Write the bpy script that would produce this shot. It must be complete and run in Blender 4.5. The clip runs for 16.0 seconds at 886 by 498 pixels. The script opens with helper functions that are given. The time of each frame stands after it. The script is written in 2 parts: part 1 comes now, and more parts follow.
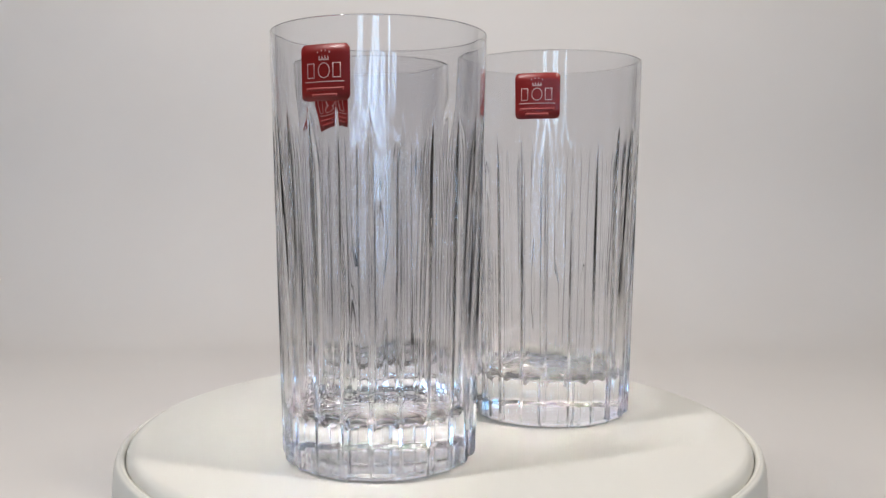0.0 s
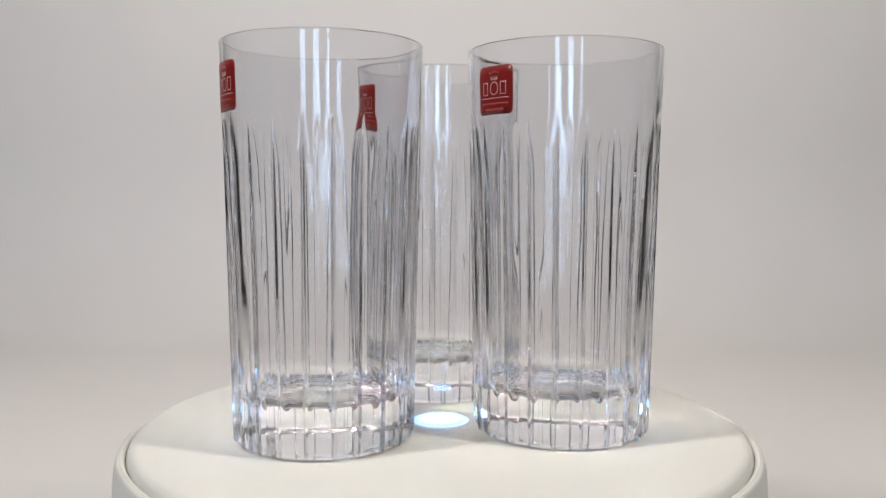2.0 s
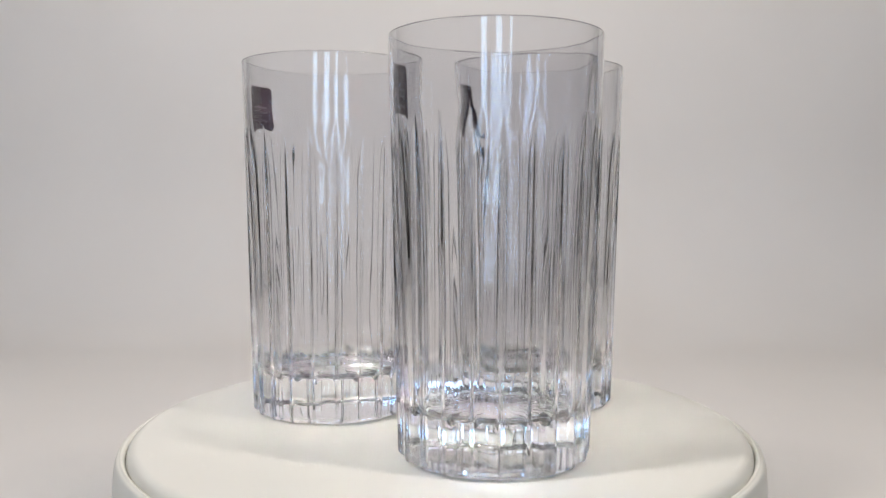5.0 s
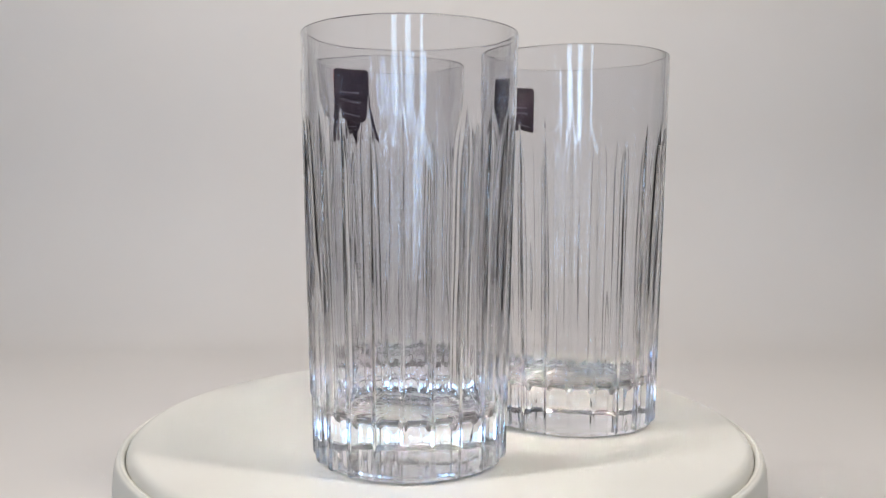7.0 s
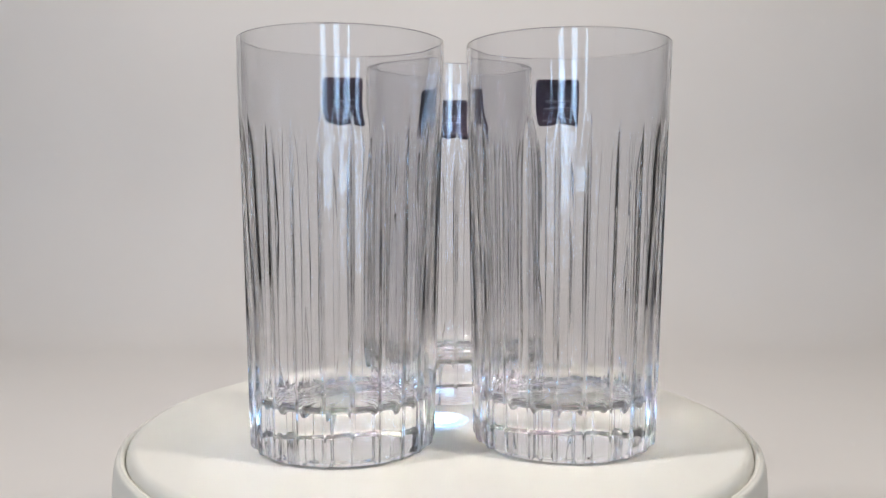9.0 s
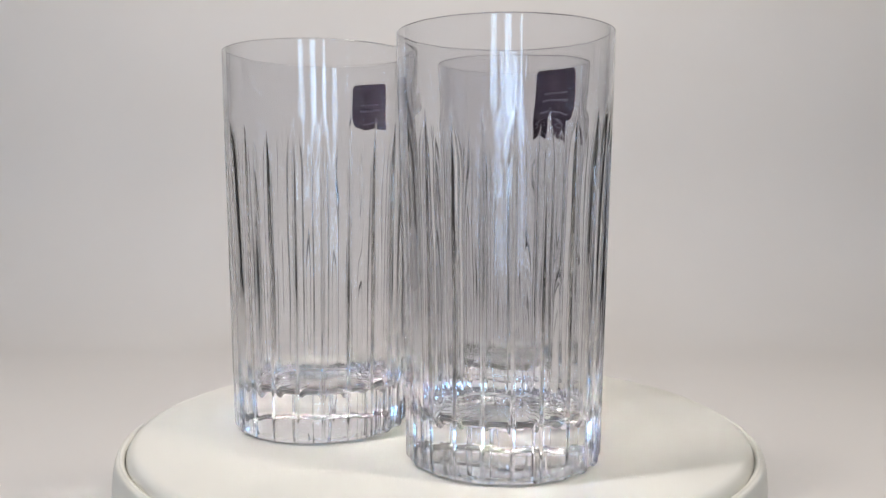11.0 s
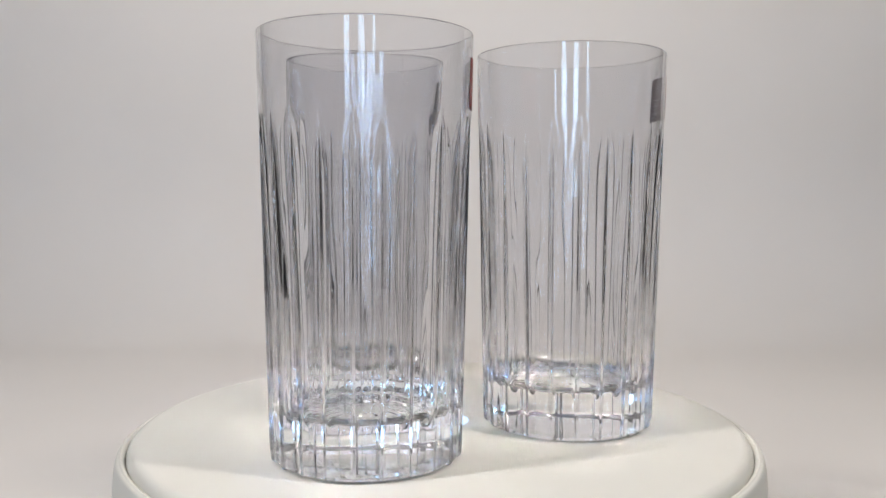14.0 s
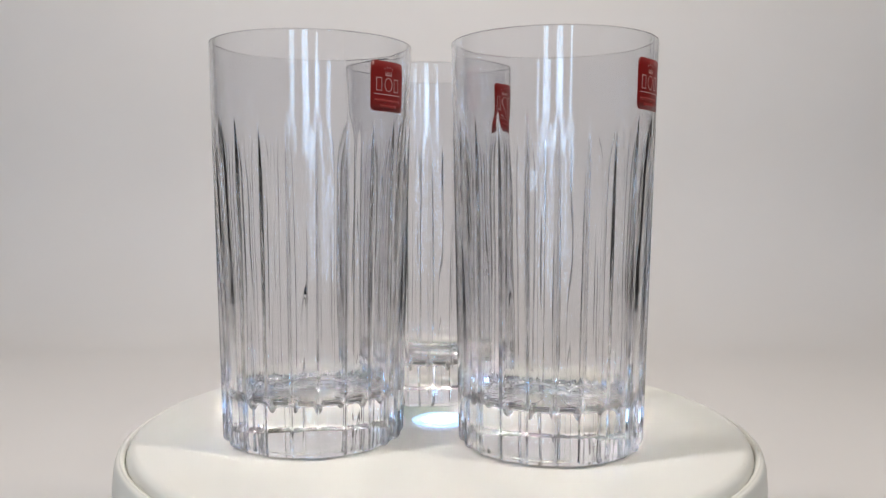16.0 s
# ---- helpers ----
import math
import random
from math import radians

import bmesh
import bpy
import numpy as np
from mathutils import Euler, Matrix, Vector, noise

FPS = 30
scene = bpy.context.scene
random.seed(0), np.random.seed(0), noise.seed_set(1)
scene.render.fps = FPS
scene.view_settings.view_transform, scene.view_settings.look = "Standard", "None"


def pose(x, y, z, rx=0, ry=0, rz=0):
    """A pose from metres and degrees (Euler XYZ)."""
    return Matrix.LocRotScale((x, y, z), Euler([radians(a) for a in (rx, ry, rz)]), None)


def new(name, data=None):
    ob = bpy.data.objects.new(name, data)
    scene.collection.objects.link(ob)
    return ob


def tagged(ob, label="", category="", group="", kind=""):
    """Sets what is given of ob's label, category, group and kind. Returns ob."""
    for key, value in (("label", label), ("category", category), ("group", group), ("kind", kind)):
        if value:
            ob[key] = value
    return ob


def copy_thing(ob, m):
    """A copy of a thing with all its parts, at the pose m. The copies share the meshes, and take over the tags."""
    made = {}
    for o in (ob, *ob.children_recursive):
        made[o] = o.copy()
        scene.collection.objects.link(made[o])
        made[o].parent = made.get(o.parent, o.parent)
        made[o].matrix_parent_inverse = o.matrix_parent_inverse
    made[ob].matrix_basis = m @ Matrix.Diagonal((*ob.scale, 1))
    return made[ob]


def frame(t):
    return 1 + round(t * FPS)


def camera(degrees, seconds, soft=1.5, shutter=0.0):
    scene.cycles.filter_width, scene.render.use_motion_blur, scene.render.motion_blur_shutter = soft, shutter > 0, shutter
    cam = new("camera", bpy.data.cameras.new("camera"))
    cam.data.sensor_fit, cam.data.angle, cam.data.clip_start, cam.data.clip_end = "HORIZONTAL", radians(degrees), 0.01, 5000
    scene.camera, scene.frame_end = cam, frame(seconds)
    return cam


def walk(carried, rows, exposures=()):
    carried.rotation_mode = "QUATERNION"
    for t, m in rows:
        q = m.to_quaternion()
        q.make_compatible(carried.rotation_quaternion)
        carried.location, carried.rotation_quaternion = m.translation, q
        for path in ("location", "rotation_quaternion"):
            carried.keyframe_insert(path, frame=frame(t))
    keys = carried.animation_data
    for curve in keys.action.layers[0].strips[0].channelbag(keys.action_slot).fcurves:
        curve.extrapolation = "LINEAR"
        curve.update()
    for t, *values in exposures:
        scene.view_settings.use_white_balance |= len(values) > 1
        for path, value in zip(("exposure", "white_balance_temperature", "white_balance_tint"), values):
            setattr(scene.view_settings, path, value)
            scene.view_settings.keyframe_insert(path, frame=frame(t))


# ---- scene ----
cam = camera(55.23, 16.0, soft=1.4)
EYE = pose(0, -0.375, 0.1016, 90 - 3.842, -0.155, -0.075)
walk(cam, [(0.0, EYE), (16.0, EYE)])

# ---- light ----
scene.cycles.sample_clamp_indirect, scene.cycles.blur_glossy = 0.0, 0.0
scene.cycles.max_bounces = scene.cycles.transmission_bounces = 14
scene.cycles.use_guiding = scene.cycles.use_surface_guiding = True
scene.cycles.guiding_training_samples = 64
scene.cycles.glossy_bounces, scene.cycles.diffuse_bounces = 12, 5
SPIN = 17.636          # degrees a second, clockwise seen from above
world = bpy.data.worlds.new("world")
scene.world = world
world.use_nodes = True
sky = world.node_tree.nodes.new("ShaderNodeTexSky")
sky.sky_type, sky.sun_disc, sky.sun_elevation = "NISHITA", False, radians(25)
world.node_tree.links.new(sky.outputs[0], world.node_tree.nodes["Background"].inputs[0])
world.node_tree.nodes["Background"].inputs[1].default_value = 0.08


def strip_lamp(name, eye, target, width, length, watts, colour):
    """A strip lamp that faces the target; its length lies in the upright plane through the lamp and the turntable."""
    data = bpy.data.lights.new(name, "AREA")
    data.shape, data.size, data.size_y, data.energy, data.color = "RECTANGLE", width, length, watts, colour
    back = (Vector(eye) - Vector(target)).normalized()
    out = Vector((eye[0], eye[1] + 0.04, 0)).normalized()
    tilt = math.atan2(-back.dot(out), back.z)
    long = out * math.cos(tilt) + Vector((0, 0, math.sin(tilt)))
    side = long.cross(back)
    m = Matrix((side, long, back)).transposed().to_4x4()
    m.translation = eye
    ob = new(name, data)
    ob.matrix_basis = m
    return ob


# two studio strip lamps high in front
for side, power, colour in ((1, 0.88, (1.0, 0.905, 0.80)), (-1, 1.08, (1.0, 0.945, 0.915))):
    strip_lamp("lamp", (0.38 * side, -0.25, 0.92), (0, 0.40, 0.40), 0.052, 0.32, 6.65 * power, colour)


# ---- materials ----
def material(name, colour, rough=0.5, metal=0.0, vary=0.0, scale=40.0, bump=0.0, bump_scale=400.0, coat=0.0):
    m = bpy.data.materials.new(name)
    m.use_nodes = True
    n, l = m.node_tree.nodes, m.node_tree.links
    b = n["Principled BSDF"]
    b.inputs["Base Color"].default_value = (*colour, 1)
    b.inputs["Roughness"].default_value = rough
    b.inputs["Metallic"].default_value = metal
    b.inputs["Coat Weight"].default_value = coat
    if vary or bump:
        co = n.new("ShaderNodeTexCoord")
    if vary:
        t = n.new("ShaderNodeTexNoise")
        t.inputs["Scale"].default_value, t.inputs["Detail"].default_value = scale, 6
        l.new(co.outputs["Object"], t.inputs["Vector"])
        r = n.new("ShaderNodeMapRange")
        r.inputs["From Min"].default_value, r.inputs["From Max"].default_value = 0.3, 0.7
        r.inputs["To Min"].default_value, r.inputs["To Max"].default_value = 1 - vary, 1 + vary
        l.new(t.outputs["Fac"], r.inputs["Value"])
        h = n.new("ShaderNodeHueSaturation")
        h.inputs["Color"].default_value = (*colour, 1)
        l.new(r.outputs["Result"], h.inputs["Value"])
        l.new(h.outputs["Color"], b.inputs["Base Color"])
        r2 = n.new("ShaderNodeMapRange")
        r2.inputs["From Min"].default_value, r2.inputs["From Max"].default_value = 0.3, 0.7
        r2.inputs["To Min"].default_value, r2.inputs["To Max"].default_value = max(rough - 0.08, 0), min(rough + 0.08, 1)
        l.new(t.outputs["Fac"], r2.inputs["Value"])
        l.new(r2.outputs["Result"], b.inputs["Roughness"])
    if bump:
        t2 = n.new("ShaderNodeTexNoise")
        t2.inputs["Scale"].default_value, t2.inputs["Detail"].default_value = bump_scale, 4
        l.new(co.outputs["Object"], t2.inputs["Vector"])
        bp = n.new("ShaderNodeBump")
        bp.inputs["Strength"].default_value, bp.inputs["Distance"].default_value = bump, 0.0005
        l.new(t2.outputs["Fac"], bp.inputs["Height"])
        l.new(bp.outputs["Normal"], b.inputs["Normal"])
    return m


def glowing(name, colour, strength):
    m = bpy.data.materials.new(name)
    m.use_nodes = True
    b = m.node_tree.nodes["Principled BSDF"]
    b.inputs["Base Color"].default_value = (*colour, 1)
    b.inputs["Emission Color"].default_value = (*colour, 1)
    b.inputs["Emission Strength"].default_value = strength
    return m


def crystal_material():
    m = bpy.data.materials.new("crystal")
    m.use_nodes = True
    n, l = m.node_tree.nodes, m.node_tree.links
    b = n["Principled BSDF"]
    b.inputs["Base Color"].default_value = (0.971, 0.972, 0.990, 1)
    b.inputs["Roughness"].default_value = 0.0
    b.inputs["IOR"].default_value = 1.53
    b.inputs["Transmission Weight"].default_value = 1.0
    return m


CRYSTAL = crystal_material()
WHITE_PLASTIC = material("white_plastic", (0.71, 0.706, 0.657), 0.42, vary=0.015, scale=25, bump=0.06, bump_scale=900)
PAPER = material("backdrop_paper", (0.66, 0.645, 0.63), 0.85, vary=0.02, scale=6, bump=0.08, bump_scale=500)
# near-black unseen surroundings, added so the glass refracts dark lines
DARK_SURROUND = material("dark_surround", (0.07, 0.067, 0.066), 0.8, vary=0.05, scale=3)
CEILING_PAINT = material("ceiling_paint", (0.60, 0.59, 0.58), 0.9, vary=0.03, scale=3)
DARK_FLOOR = material("dark_floor", (0.02, 0.018, 0.017), 0.95, vary=0.2, scale=30)
FRAME_PAINT = material("window_frame_paint", (0.35, 0.34, 0.33), 0.5, vary=0.03)
DAYLIGHT = glowing("daylight", (0.50, 0.72, 1.0), 5.6)
LED = glowing("led_glow", (0.26, 0.52, 1.0), 16.0)
LED_HALO = glowing("led_halo", (0.50, 0.72, 1.0), 0.75)
LABEL_RED = material("label_red", (0.26, 0.014, 0.012), 0.38, vary=0.06, scale=300)
LABEL_BACK = material("label_back", (0.165, 0.120, 0.145), 0.5, vary=0.1, scale=300)
LABEL_SILVER = material("label_silver", (0.58, 0.40, 0.38), 0.4)
LABEL_FAINT = material("label_faint_print", (0.33, 0.035, 0.030), 0.45)
LABEL_BACK_PRINT = material("label_back_print", (0.34, 0.29, 0.33), 0.5)


# ---- mesh helpers ----
def part(name, bm, materials, parent=None, label="", smooth=True):
    me = bpy.data.meshes.new(name)
    bmesh.ops.recalc_face_normals(bm, faces=bm.faces)
    bm.to_mesh(me)
    bm.free()
    for m in (materials if isinstance(materials, (list, tuple)) else [materials]):
        me.materials.append(m)
    me.polygons.foreach_set("use_smooth", [smooth] * len(me.polygons))
    ob = new(name, me)
    if parent:
        ob.parent = parent
    if label:
        ob["label"] = label
    return ob


def box(bm, x0, x1, y0, y1, z0, z1):
    v = [bm.verts.new((x, y, z)) for x in (x0, x1) for y in (y0, y1) for z in (z0, z1)]
    for f in ((0, 1, 3, 2), (4, 6, 7, 5), (0, 4, 5, 1), (2, 3, 7, 6), (0, 2, 6, 4), (1, 5, 7, 3)):
        bm.faces.new([v[i] for i in f])


def lathe(bm, profile, n=128, close=False):
    """Spins a profile of (r, z) about the z axis; r = 0 closes an end."""
    rings = []
    for r, z in profile:
        if r < 1e-7:
            rings.append([bm.verts.new((0, 0, z))])
        else:
            rings.append([bm.verts.new((r * math.cos(2 * math.pi * k / n), r * math.sin(2 * math.pi * k / n), z)) for k in range(n)])
    pairs = list(zip(rings, rings[1:])) + ([(rings[-1], rings[0])] if close else [])
    for a, b in pairs:
        for k in range(n):
            j = (k + 1) % n
            if len(a) == 1:
                bm.faces.new((a[0], b[j], b[k]))
            elif len(b) == 1:
                bm.faces.new((a[k], a[j], b[0]))
            else:
                bm.faces.new((a[k], a[j], b[j], b[k]))


def arc(cx, cz, r, a0, a1, n):
    return [(cx + r * math.cos(radians(a0 + (a1 - a0) * k / n)), cz + r * math.sin(radians(a0 + (a1 - a0) * k / n))) for k in range(n + 1)]


# ---- structure ----
TABLE_R, LIP_R, DEPTH = 0.1323, 0.1378, 0.070


def build_backdrop():
    """One sheet of paper: a floor that curves up into a wall."""
    y_wall, r, top, x0, x1, y_front = 0.75, 0.23, 1.05, -0.95, 0.95, -0.26
    line = [(y_front + (y_wall - r - y_front) * k / 10, -DEPTH) for k in range(10)]
    line += [(y_wall - r + r * math.sin(radians(a)), -DEPTH + r - r * math.cos(radians(a))) for a in range(0, 91, 5)]
    line += [(y_wall, -DEPTH + r + (top - r + DEPTH) * k / 8) for k in range(1, 9)]
    bm = bmesh.new()
    nx, th = 40, 0.002
    grid = []
    for layer in (0, 1):
        sheet = []
        for i, (y, z) in enumerate(line):
            a, b = line[max(i - 1, 0)], line[min(i + 1, len(line) - 1)]
            t = Vector((b[0] - a[0], b[1] - a[1])).normalized()
            oy, oz = t.y * th * layer, -t.x * th * layer
            sheet.append([bm.verts.new((x0 + (x1 - x0) * k / nx, y + oy, z + oz)) for k in range(nx + 1)])
        for i in range(len(line) - 1):
            for k in range(nx):
                bm.faces.new((sheet[i][k], sheet[i][k + 1], sheet[i + 1][k + 1], sheet[i + 1][k]))
        grid.append(sheet)
    a, b = grid
    for i in range(len(line) - 1):
        for k in (0, nx):
            bm.faces.new((a[i][k], a[i + 1][k], b[i + 1][k], b[i][k]))
    for i in (0, len(line) - 1):
        for k in range(nx):
            bm.faces.new((a[i][k], a[i][k + 1], b[i][k + 1], b[i][k]))
    ob = part("backdrop", bm, PAPER)
    tagged(ob, "seamless off-white paper backdrop curving up behind the turntable", "backdrop", kind="structure")


def slab(name, dims, mat, label, category):
    bm = bmesh.new()
    box(bm, *dims)
    return tagged(part(name, bm, mat, smooth=False), label, category, kind="structure")


PANES = ((-0.61, -0.38), (-0.12, 0.11), (0.38, 0.50))
SILL, HEAD = -0.05, 1.00


def build_room():
    # unseen walls and floor, kept dark to draw dark streaks in the glass
    slab("wall_north", (-1.7, 1.7, 0.95, 1.05, -0.80, 1.70), DARK_SURROUND, "unseen dark wall closing the room behind the paper backdrop", "wall")
    slab("wall_east", (1.7, 1.8, -1.9, 1.05, -0.80, 1.70), DARK_SURROUND, "unseen dark side wall, added for dark lines in the glass", "wall")
    slab("wall_west", (-1.8, -1.7, -1.9, 1.05, -0.80, 1.70), DARK_SURROUND, "unseen dark side wall, added for dark lines in the glass", "wall")
    slab("floor", (-1.8, 1.8, -2.0, 1.05, -0.90, -0.80), DARK_FLOOR, "unseen dark floor, added for dark lines in the glass", "floor")
    slab("ceiling", (-1.8, 1.8, -2.0, 1.05, 1.70, 1.80), CEILING_PAINT, "plain white painted ceiling", "ceiling")
    bm = bmesh.new()
    y0, y1 = -2.0, -1.9
    box(bm, -1.8, 1.8, y0, y1, -0.80, SILL)
    box(bm, -1.8, 1.8, y0, y1, HEAD, 1.70)
    edges = [-1.8] + [e for p in PANES for e in p] + [1.8]
    for a, b in zip(edges[0::2], edges[1::2]):
        box(bm, a, b, y0, y1, SILL, HEAD)
    tagged(part("wall_south", bm, DARK_SURROUND, smooth=False), "unseen dark wall with three tall window openings", "wall", kind="structure")
    for i, (a, b) in enumerate(PANES):
        bm = bmesh.new()
        t = 0.018
        box(bm, a, a + t, -1.97, -1.93, SILL, HEAD)
        box(bm, b - t, b, -1.97, -1.93, SILL, HEAD)
        box(bm, a + t, b - t, -1.97, -1.93, SILL, SILL + t)
        box(bm, a + t, b - t, -1.97, -1.93, HEAD - t, HEAD)
        tagged(part("window_%d" % (i + 1), bm, FRAME_PAINT, smooth=False), "tall narrow window frame with daylight outside", "window", kind="structure")
    bm = bmesh.new()
    box(bm, -0.95, 0.85, -2.12, -2.11, SILL - 0.2, HEAD + 0.2)
    tagged(part("sky_backdrop", bm, DAYLIGHT, smooth=False), "bright pale blue daylight outside the window", "sky", kind="structure")
    # the desk that carries the paper; its unseen bare front adds dark lines to the glass
    bm = bmesh.new()
    box(bm, -1.02, 1.02, -1.10, 0.80, -DEPTH - 0.032, -DEPTH - 0.0025)
    for x in (-0.98, 0.92):
        for y in (-1.05, 0.70):
            box(bm, x, x + 0.06, y, y + 0.06, -0.80, -DEPTH - 0.032)
    tagged(part("desk", bm, DARK_SURROUND, smooth=False), "plain desk beneath the paper backdrop, its unseen front dark for the glass", "desk", kind="structure")


build_backdrop()
build_room()


# ---- turntable ----
def build_turntable():
    root = new("turntable")
    root.location = (-0.0004, -0.001, 0)
    tagged(root, "round white plastic turntable with a grooved moulded rim, standing on paper", "turntable")
    bm = bmesh.new()
    prof = [(0.004, 0.0)] + [(0.02 + k * 0.018, 0.0) for k in range(6)]
    prof += arc(TABLE_R - 0.0048, -0.0048, 0.0048, 90, 0, 10) + [(TABLE_R, -0.0060), (0.004, -0.0060)]
    lathe(bm, prof, 192, close=True)
    plate = part("top_plate", bm, WHITE_PLASTIC, root, "smooth cream-white rotating plate")
    bm = bmesh.new()
    c = 0.1346
    prof = [(0.0, -0.0064), (TABLE_R - 0.006, -0.0064), (TABLE_R + 0.0004, -0.0064)]
    prof += arc(c, -0.0050, c - TABLE_R - 0.0004, 180, 90, 6)
    prof += arc(c, -0.0052, 0.0017, 85, 25, 6)
    prof += [(0.1367, -0.0062), (0.1371, -0.0082), (0.1374, -0.0110), (LIP_R - 0.0001, -0.0150), (LIP_R, -0.0200), (LIP_R + 0.0004, -DEPTH + 0.003)]
    prof += [(LIP_R - 0.001, -DEPTH), (0.0, -DEPTH)]
    lathe(bm, prof, 192)
    part("body", bm, WHITE_PLASTIC, root, "moulded white plastic casing")
    bm = bmesh.new()
    lathe(bm, [(0.0, 0.0020), (0.003, 0.0019), (0.0054, 0.0015), (0.0067, 0.0010), (0.0074, 0.0005), (0.0074, 0.0003), (0.0, 0.0003)], 64)
    led = part("led_light", bm, LED, root, "glowing bluish-white centre light")
    # the light's blue halo on the plate, made as a faintly glowing ring
    bm = bmesh.new()
    lathe(bm, [(0.0075, 0.0003), (0.0075, 0.0006), (0.0096, 0.0009), (0.0117, 0.0007), (0.0125, 0.0003)], 64, close=True)
    ring = part("halo_ring", bm, LED_HALO, root, "pale blue glowing ring standing in for the light's halo")
    for ob in (led, ring):
        ob.location = (0.0, -0.002, 0)
    return root, plate


turntable, plate = build_turntable()

# ---- glasses ----
HEIGHT, R_FOOT, R_RIM, FLUTES = 0.160, 0.0372, 0.0407, 22


def outer(z):
    return R_FOOT + (R_RIM - R_FOOT) * z / HEIGHT


def smoothstep(a, b, x):
    x = min(max((x - a) / (b - a), 0.0), 1.0)
    return x * x * (3 - 2 * x)


def cut(alpha, r, lift, z, panel):
    """How far the cut wall lies below the round wall of radius r, at the angle alpha from a panel's middle:
    shallow hollow panels between rounded ribs, gentler in the foot, no two ground quite alike."""
    half = math.pi / FLUTES
    u = abs(alpha) / half
    rib = (panel if alpha < 0 else panel + 1) % FLUTES
    fade = 1 - min(lift / 0.0011, 1.0)
    low = (1 - smoothstep(0.020, 0.034, z)) * smoothstep(0.001, 0.010, z)
    deep = 0.72 + 0.60 * (1 - smoothstep(0.045, 0.115, z))
    uneven = max(0.80 + 1.1 * noise.noise((rib * 5.3, z * 11, 0.5)) + 0.1 * noise.noise((rib * 3.1, z * 36, 9.5)), 0.12)
    flat = max(r - r * math.cos(half) / math.cos(alpha), 0.0)
    hollow = 0.00010 * (1 - u * u) * (1 + 2.2 * noise.noise((panel * 4.1, z * 10, 3.5)))
    flank = 0.17 * (0.35 + 0.65 * fade) * (0.8 + 0.2 * uneven)
    depth = max(0.0010 * deep * (1 - 0.22 * low) * uneven, 0.0)
    return fade * (flat + hollow + depth * smoothstep(0.0, flank, 1 - u))


def build_glass_body(parent):
    bm = bmesh.new()
    # angles across one cut, in shares of its pitch; the rib lies at the ends
    us = [0.0] + [k * 0.0125 for k in range(1, 13)] + [0.18, 0.24, 0.32, 0.41, 0.50, 0.59, 0.68, 0.76, 0.82] + [1 - k * 0.0125 for k in range(12, 0, -1)]
    pitch = 2 * math.pi / FLUTES
    n = FLUTES * len(us)
    angles = [pitch * (k + u) + radians(6.1) for k in range(FLUTES) for u in us]
    alphas = [pitch * (u - 0.5) for k in range(FLUTES) for u in us]
    # outside, from the middle of the foot to the rim: height, radius, depth of cut
    none = 1.0
    rows = [(0.0009, 0.012, none), (0.0008, 0.022, none), (0.0004, 0.0290, none), (0.0, 0.0310, none), (0.0, 0.0336, none)]
    for a in (15, 30, 45, 60, 75, 90):
        z = 0.0030 * (1 - math.cos(radians(a)))
        rows.append((z, outer(0.0030) - 0.0030 * (1 - math.sin(radians(a))), 0.0007 * (1 - a / 90)))
    rows.append((0.0045, outer(0.0045), 0.0))
    for z in (0.0065, 0.0090, 0.0115):
        rows.append((z, outer(z), 0.0))
    for k in range(22):
        z = 0.0145 + (0.108 - 0.0145) * k / 21
        rows.append((z, outer(z), 0.0))
    for k in range(1, 21):
        z = 0.108 + (0.130 - 0.108) * k / 20
        rows.append((z, outer(z), 0.0011 * ((z - 0.108) / 0.022) ** 1.6))
    for k in range(1, 8):
        z = 0.130 + (0.1586 - 0.130) * k / 7
        rows.append((z, outer(z), none))
    rows += [(0.15945 + 0.00055 * math.sin(radians(a)), outer(0.16) - 0.0005 + 0.0005 * math.cos(radians(a)), none) for a in range(0, 181, 18)]
    rim_row = len(rows) - 1
    # inside, from the rim down to the floor
    rx, rz, zf = 0.007, 0.006, 0.0190
    for k in range(1, 25):
        z = 0.1586 - (0.1586 - zf - rz) * k / 24
        rows.append((z, outer(z) - 0.0010 - 0.0028 * (1 - smoothstep(0.06, 0.165, z)), none))
    rb = rows[-1][1]
    for a in range(6, 91, 6):
        rows.append((zf + rz - rz * math.sin(radians(a)), rb - rx * (1 - math.cos(radians(a))), none))
    rq = rows[-1][1]
    rows += [(zf - 0.0002, rq * 0.66, none), (zf - 0.0004, rq * 0.33, none)]
    # the inside of the foot is scalloped where the ribs end, each a little differently
    ends = [0.0005 + 0.0026 * random.random() for _ in range(FLUTES)]
    rib_of = [(k + (u > 0.5)) % FLUTES for k in range(FLUTES) for u in us]
    first = bm.verts.new((0, 0, 0.0011))
    rings = []
    for i, (z, r, lift) in enumerate(rows):
        ring = []
        inside = i > rim_row
        # pressed glass: the inside is never quite true
        wave = 0.00022 * (1 - 0.7 * smoothstep(0.135, 0.159, z)) if inside and r > 0.02 else 0.00004 if z > 0.13 and r > 0.03 else 0.0
        for j, (a, alpha, rib) in enumerate(zip(angles, alphas, rib_of)):
            panel = j // len(us)
            q = r - (cut(alpha, r, lift, z, panel) if lift < none else 0.0)
            if wave:
                q += wave * noise.noise((2.2 * math.cos(a), 2.2 * math.sin(a), 30 * z + 7)) + 0.3 * wave * noise.noise((7 * math.cos(a), 7 * math.sin(a), 18 * z))
            dip = 0.0
            if inside:
                dip = ends[rib] * smoothstep(0.60, 0.95, abs(alpha) * FLUTES / math.pi) * smoothstep(zf + rz + 0.013, zf + rz + 0.002, z) * smoothstep(rq - 0.002, rq + 0.0035, q)
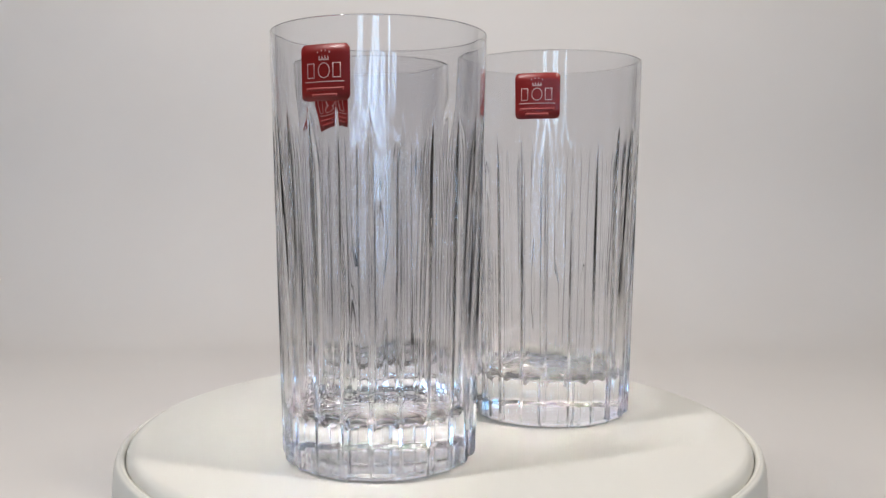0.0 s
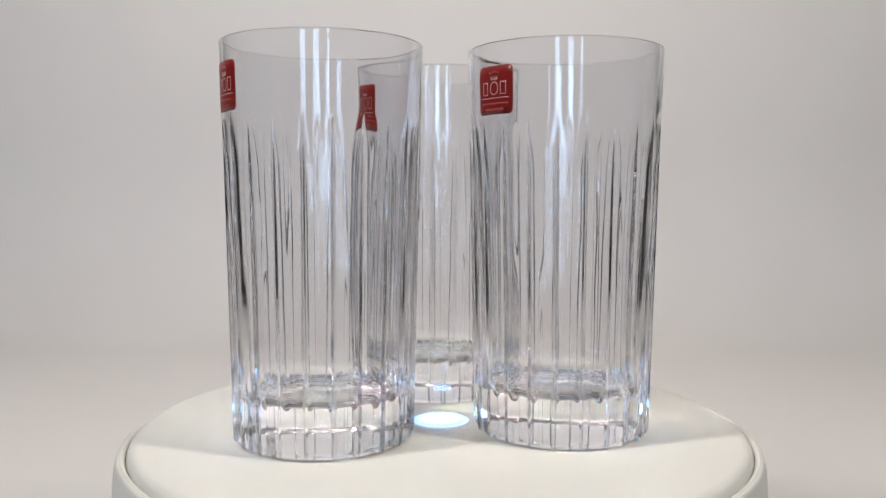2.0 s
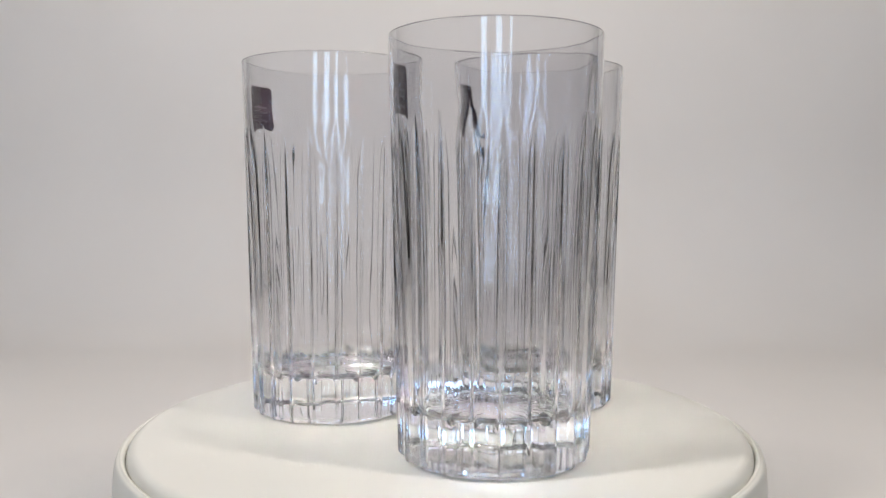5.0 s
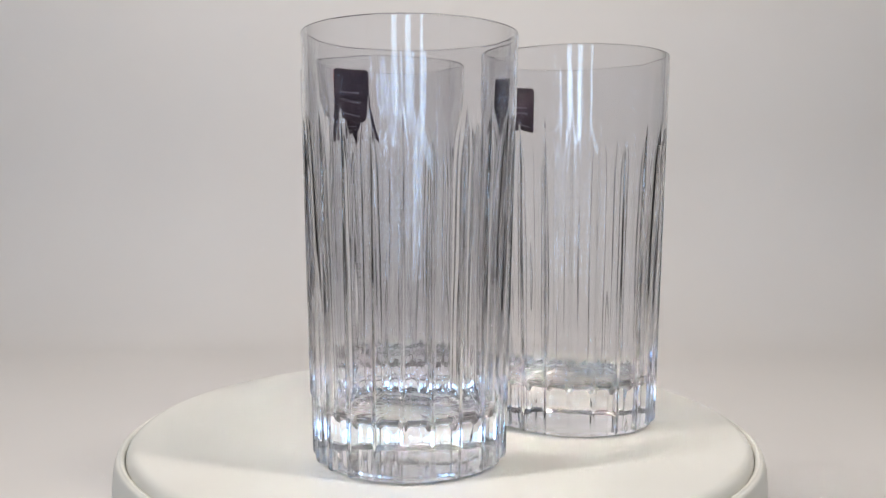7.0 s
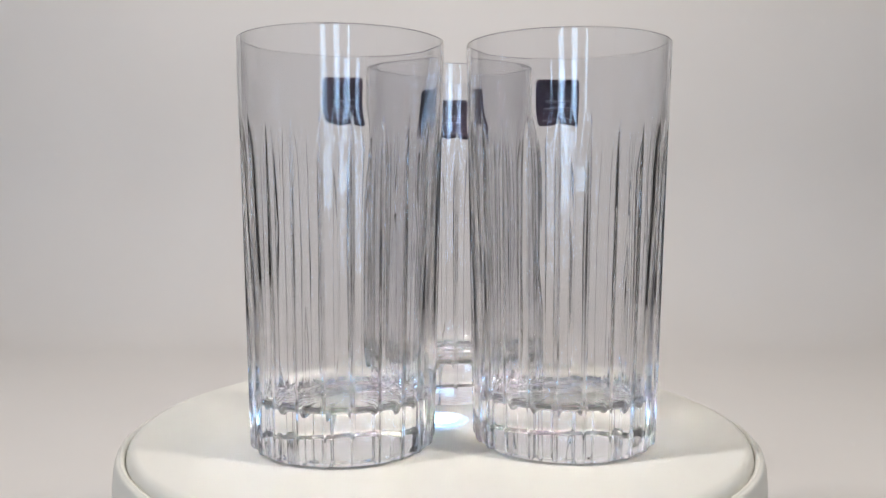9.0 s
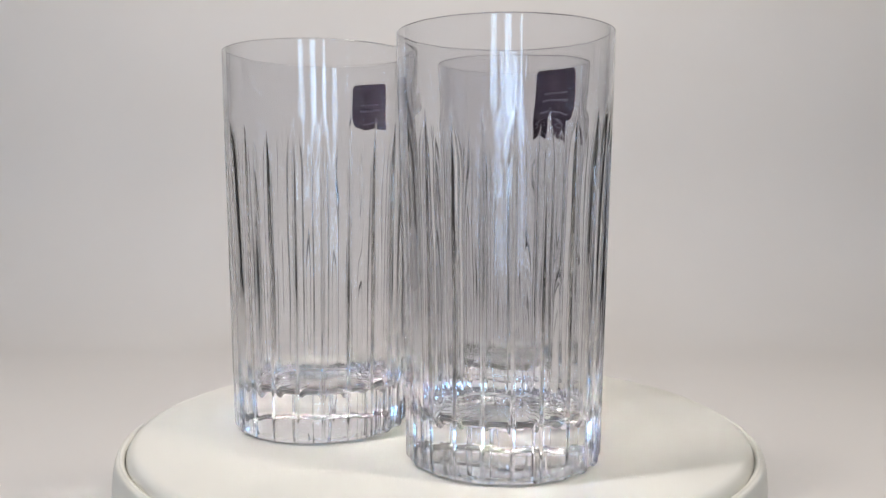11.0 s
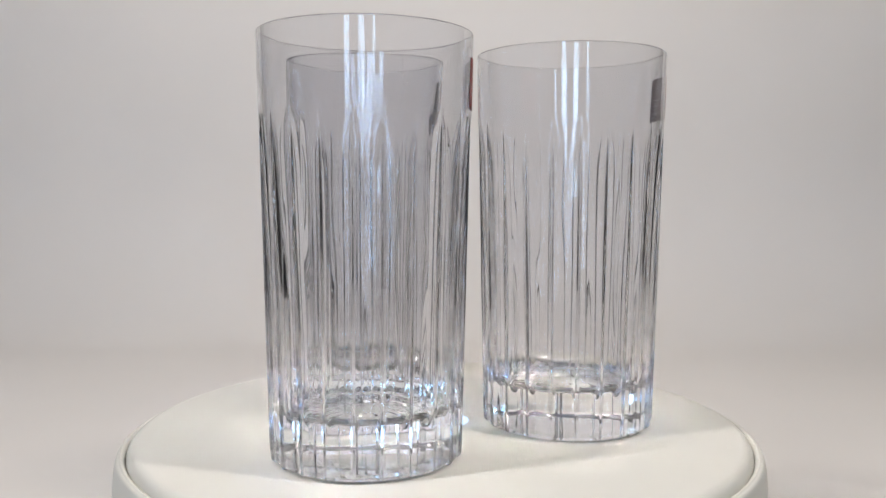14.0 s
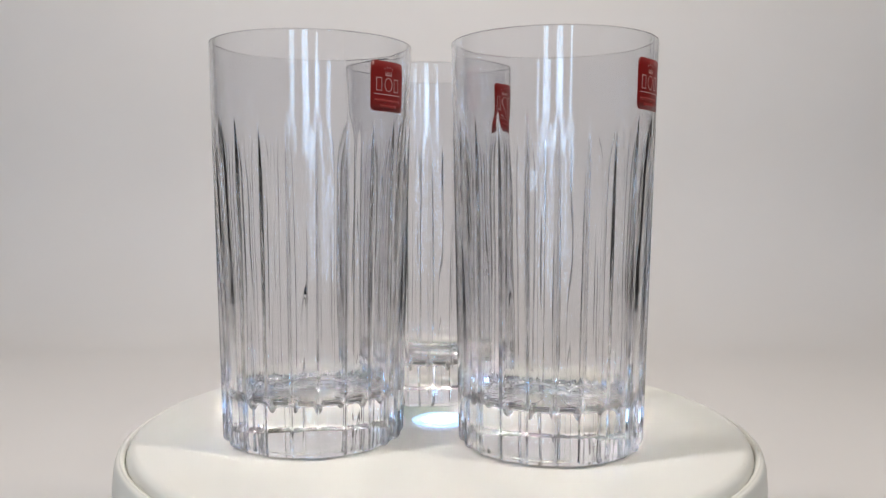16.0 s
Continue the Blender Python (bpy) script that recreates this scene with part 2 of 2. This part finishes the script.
            ring.append(bm.verts.new((q * math.cos(a), q * math.sin(a), z - dip)))
        rings.append(ring)
    last = bm.verts.new((0, 0, zf - 0.0005))
    for a, b in zip(rings, rings[1:]):
        for k in range(n):
            j = (k + 1) % n
            bm.faces.new((a[k], a[j], b[j], b[k]))
    for k in range(n):
        j = (k + 1) % n
        bm.faces.new((first, rings[0][j], rings[0][k]))
        bm.faces.new((rings[-1][k], rings[-1][j], last))
    return part("glass_body", bm, CRYSTAL, parent)


LABEL_W, LABEL_H, LABEL_Z = 0.0189, 0.0189, 0.14115


def on_wall(s, z, lift):
    """A point of the glass's outside, s metres round from the label's middle and z above it."""
    r = outer(LABEL_Z + z) + lift
    a = s / outer(LABEL_Z)
    return (r * math.cos(a), r * math.sin(a), LABEL_Z + z)


def sheet(columns, lift0, lift1, bm=None, back_slot=0, n_rows=1):
    """A thin curved piece from columns of (s, low z, high z)."""
    bm = bm or bmesh.new()
    lay = []
    for lift in (lift0, lift1):
        lay.append([[bm.verts.new(on_wall(s, a + (b - a) * k / n_rows, lift)) for k in range(n_rows + 1)] for s, a, b in columns])
    for which, g in enumerate(lay):
        for i in range(len(columns) - 1):
            for k in range(n_rows):
                f = bm.faces.new((g[i][k], g[i + 1][k], g[i + 1][k + 1], g[i][k + 1]))
                f.material_index = back_slot if which == 0 else 0
    a, b = lay
    m = len(columns)
    rim = [(i, 0) for i in range(m)] + [(m - 1, k) for k in range(1, n_rows + 1)] + [(i, n_rows) for i in range(m - 2, -1, -1)] + [(0, k) for k in range(n_rows - 1, 0, -1)]
    for (i, k), (j, q) in zip(rim, rim[1:] + rim[:1]):
        bm.faces.new((a[i][k], a[j][q], b[j][q], b[i][k]))
    return bm


def bar(s0, s1, z0, z1, lift0, lift1, bm=None):
    n = max(1, int(abs(s1 - s0) / 0.001))
    return sheet([(s0 + (s1 - s0) * k / n, z0, z1) for k in range(n + 1)], lift0, lift1, bm)


def ring_mark(cs, cz, rs, rz, w, lift0, lift1):
    bm = bmesh.new()
    n = 32
    loops = []
    for lift in (lift0, lift1):
        for q in (0, w):
            loops.append([bm.verts.new(on_wall(cs + (rs - q) * math.cos(2 * math.pi * k / n), cz + (rz - q) * math.sin(2 * math.pi * k / n), lift)) for k in range(n)])
    for a, b in ((0, 1), (2, 3), (0, 2), (1, 3)):
        for k in range(n):
            j = (k + 1) % n
            bm.faces.new((loops[a][k], loops[a][j], loops[b][j], loops[b][k]))
    return bm


def build_label(parent):
    w, h, c = LABEL_W / 2, LABEL_H / 2, 0.0021
    cols = []
    n = 10
    for k in range(n + 1):
        a = radians(90 * k / n)
        cols.append((-w + c - c * math.cos(a), -h + c - c * math.sin(a), h - c + c * math.sin(a)))
    cols += [(-w + c + (2 * w - 2 * c) * k / 12, -h, h) for k in range(1, 12)]
    for k in range(n + 1):
        a = radians(90 * (1 - k / n))
        cols.append((w - c + c * math.cos(a), -h + c - c * math.sin(a), h - c + c * math.sin(a)))
    label = part("label", sheet(cols, 0.00003, 0.00014, back_slot=1, n_rows=6), [LABEL_RED, LABEL_BACK], parent, "red square sticker with rounded corners and silver print")
    lo, hi = 0.00014, 0.00018
    # three plain marks, a small crown and a rule
    part("emblem", ring_mark(-0.0001, 0.0007, 0.0023, 0.0026, 0.00032, lo, hi), LABEL_SILVER, label, "silver printed emblem")
    for s in (-0.0053, 0.0047):
        bm = bar(s - 0.0015, s - 0.0012, -0.0018, 0.0032, lo, hi)
        bar(s + 0.0012, s + 0.0015, -0.0018, 0.0032, lo, hi, bm)
        bar(s - 0.0012, s + 0.0012, 0.0029, 0.0032, lo, hi, bm)
        bar(s - 0.0012, s + 0.0012, -0.0018, -0.0015, lo, hi, bm)
        part("emblem", bm, LABEL_SILVER, label)
    bm = bar(-0.0020, 0.0018, 0.0040, 0.0045, lo, hi)
    for k in range(4):
        s = -0.0018 + k * 0.00112
        sheet([(s - 0.0003, 0.0046, 0.0047), (s, 0.0046, 0.0057), (s + 0.0003, 0.0046, 0.0047)], lo, hi, bm)
    for k in range(4):
        s = -0.0024 + k * 0.00152
        bar(s - 0.00018, s + 0.00018, 0.0064 + 0.0005 * (k in (1, 2)), 0.0070 + 0.0005 * (k in (1, 2)), lo, hi, bm)
    part("crown_mark", bm, LABEL_SILVER, label)
    part("rule", bar(-0.0078, 0.0074, -0.0032, -0.0029, lo, hi), LABEL_SILVER, label)
    part("text_bar", bar(-0.0074, 0.0072, -0.0060, -0.0049, lo, hi), LABEL_FAINT, label, "faint line of unreadable print")
    part("text_bar", bar(-0.0050, 0.0048, -0.0081, -0.0070, lo, hi), LABEL_FAINT, label)
    for z, half in ((-0.0005, 0.0052), (-0.0030, 0.0058), (-0.0066, 0.0060)):
        part("back_text_bar", bar(-half, half, z - 0.0004, z + 0.0004, 0.00001, 0.00003), LABEL_BACK_PRINT, label, "faint grey print on the sticker's reverse")
    return label


# distance from the axis, angle about it, and the way the label faces, at the start
PLACES = ((0.0558, 244.7, 247.0), (0.0534, 20.4, 254.7), (0.0589, 127.5, 246.6))


def glass_pose(place, t):
    r, a, face = place
    q = radians(a - SPIN * t)
    return pose(r * math.cos(q), r * math.sin(q), 0.0004, 0, 0, face - SPIN * t)


def build_glasses():
    first = new("highball_glass")
    build_glass_body(first)
    build_label(first)
    tagged(first, "tall clear fluted crystal highball glass with red sticker on turntable", "glass", "glasses on the turntable")
    first.matrix_basis = glass_pose(PLACES[0], 0)
    return [first] + [copy_thing(first, glass_pose(p, 0)) for p in PLACES[1:]]


glasses = build_glasses()


def motions():
    times = [k * 0.25 for k in range(65)]
    walk(plate, [(t, pose(0, 0, 0, 0, 0, -SPIN * t)) for t in times])
    for ob, place in zip(glasses, PLACES):
        walk(ob, [(t, glass_pose(place, t)) for t in times])


motions()
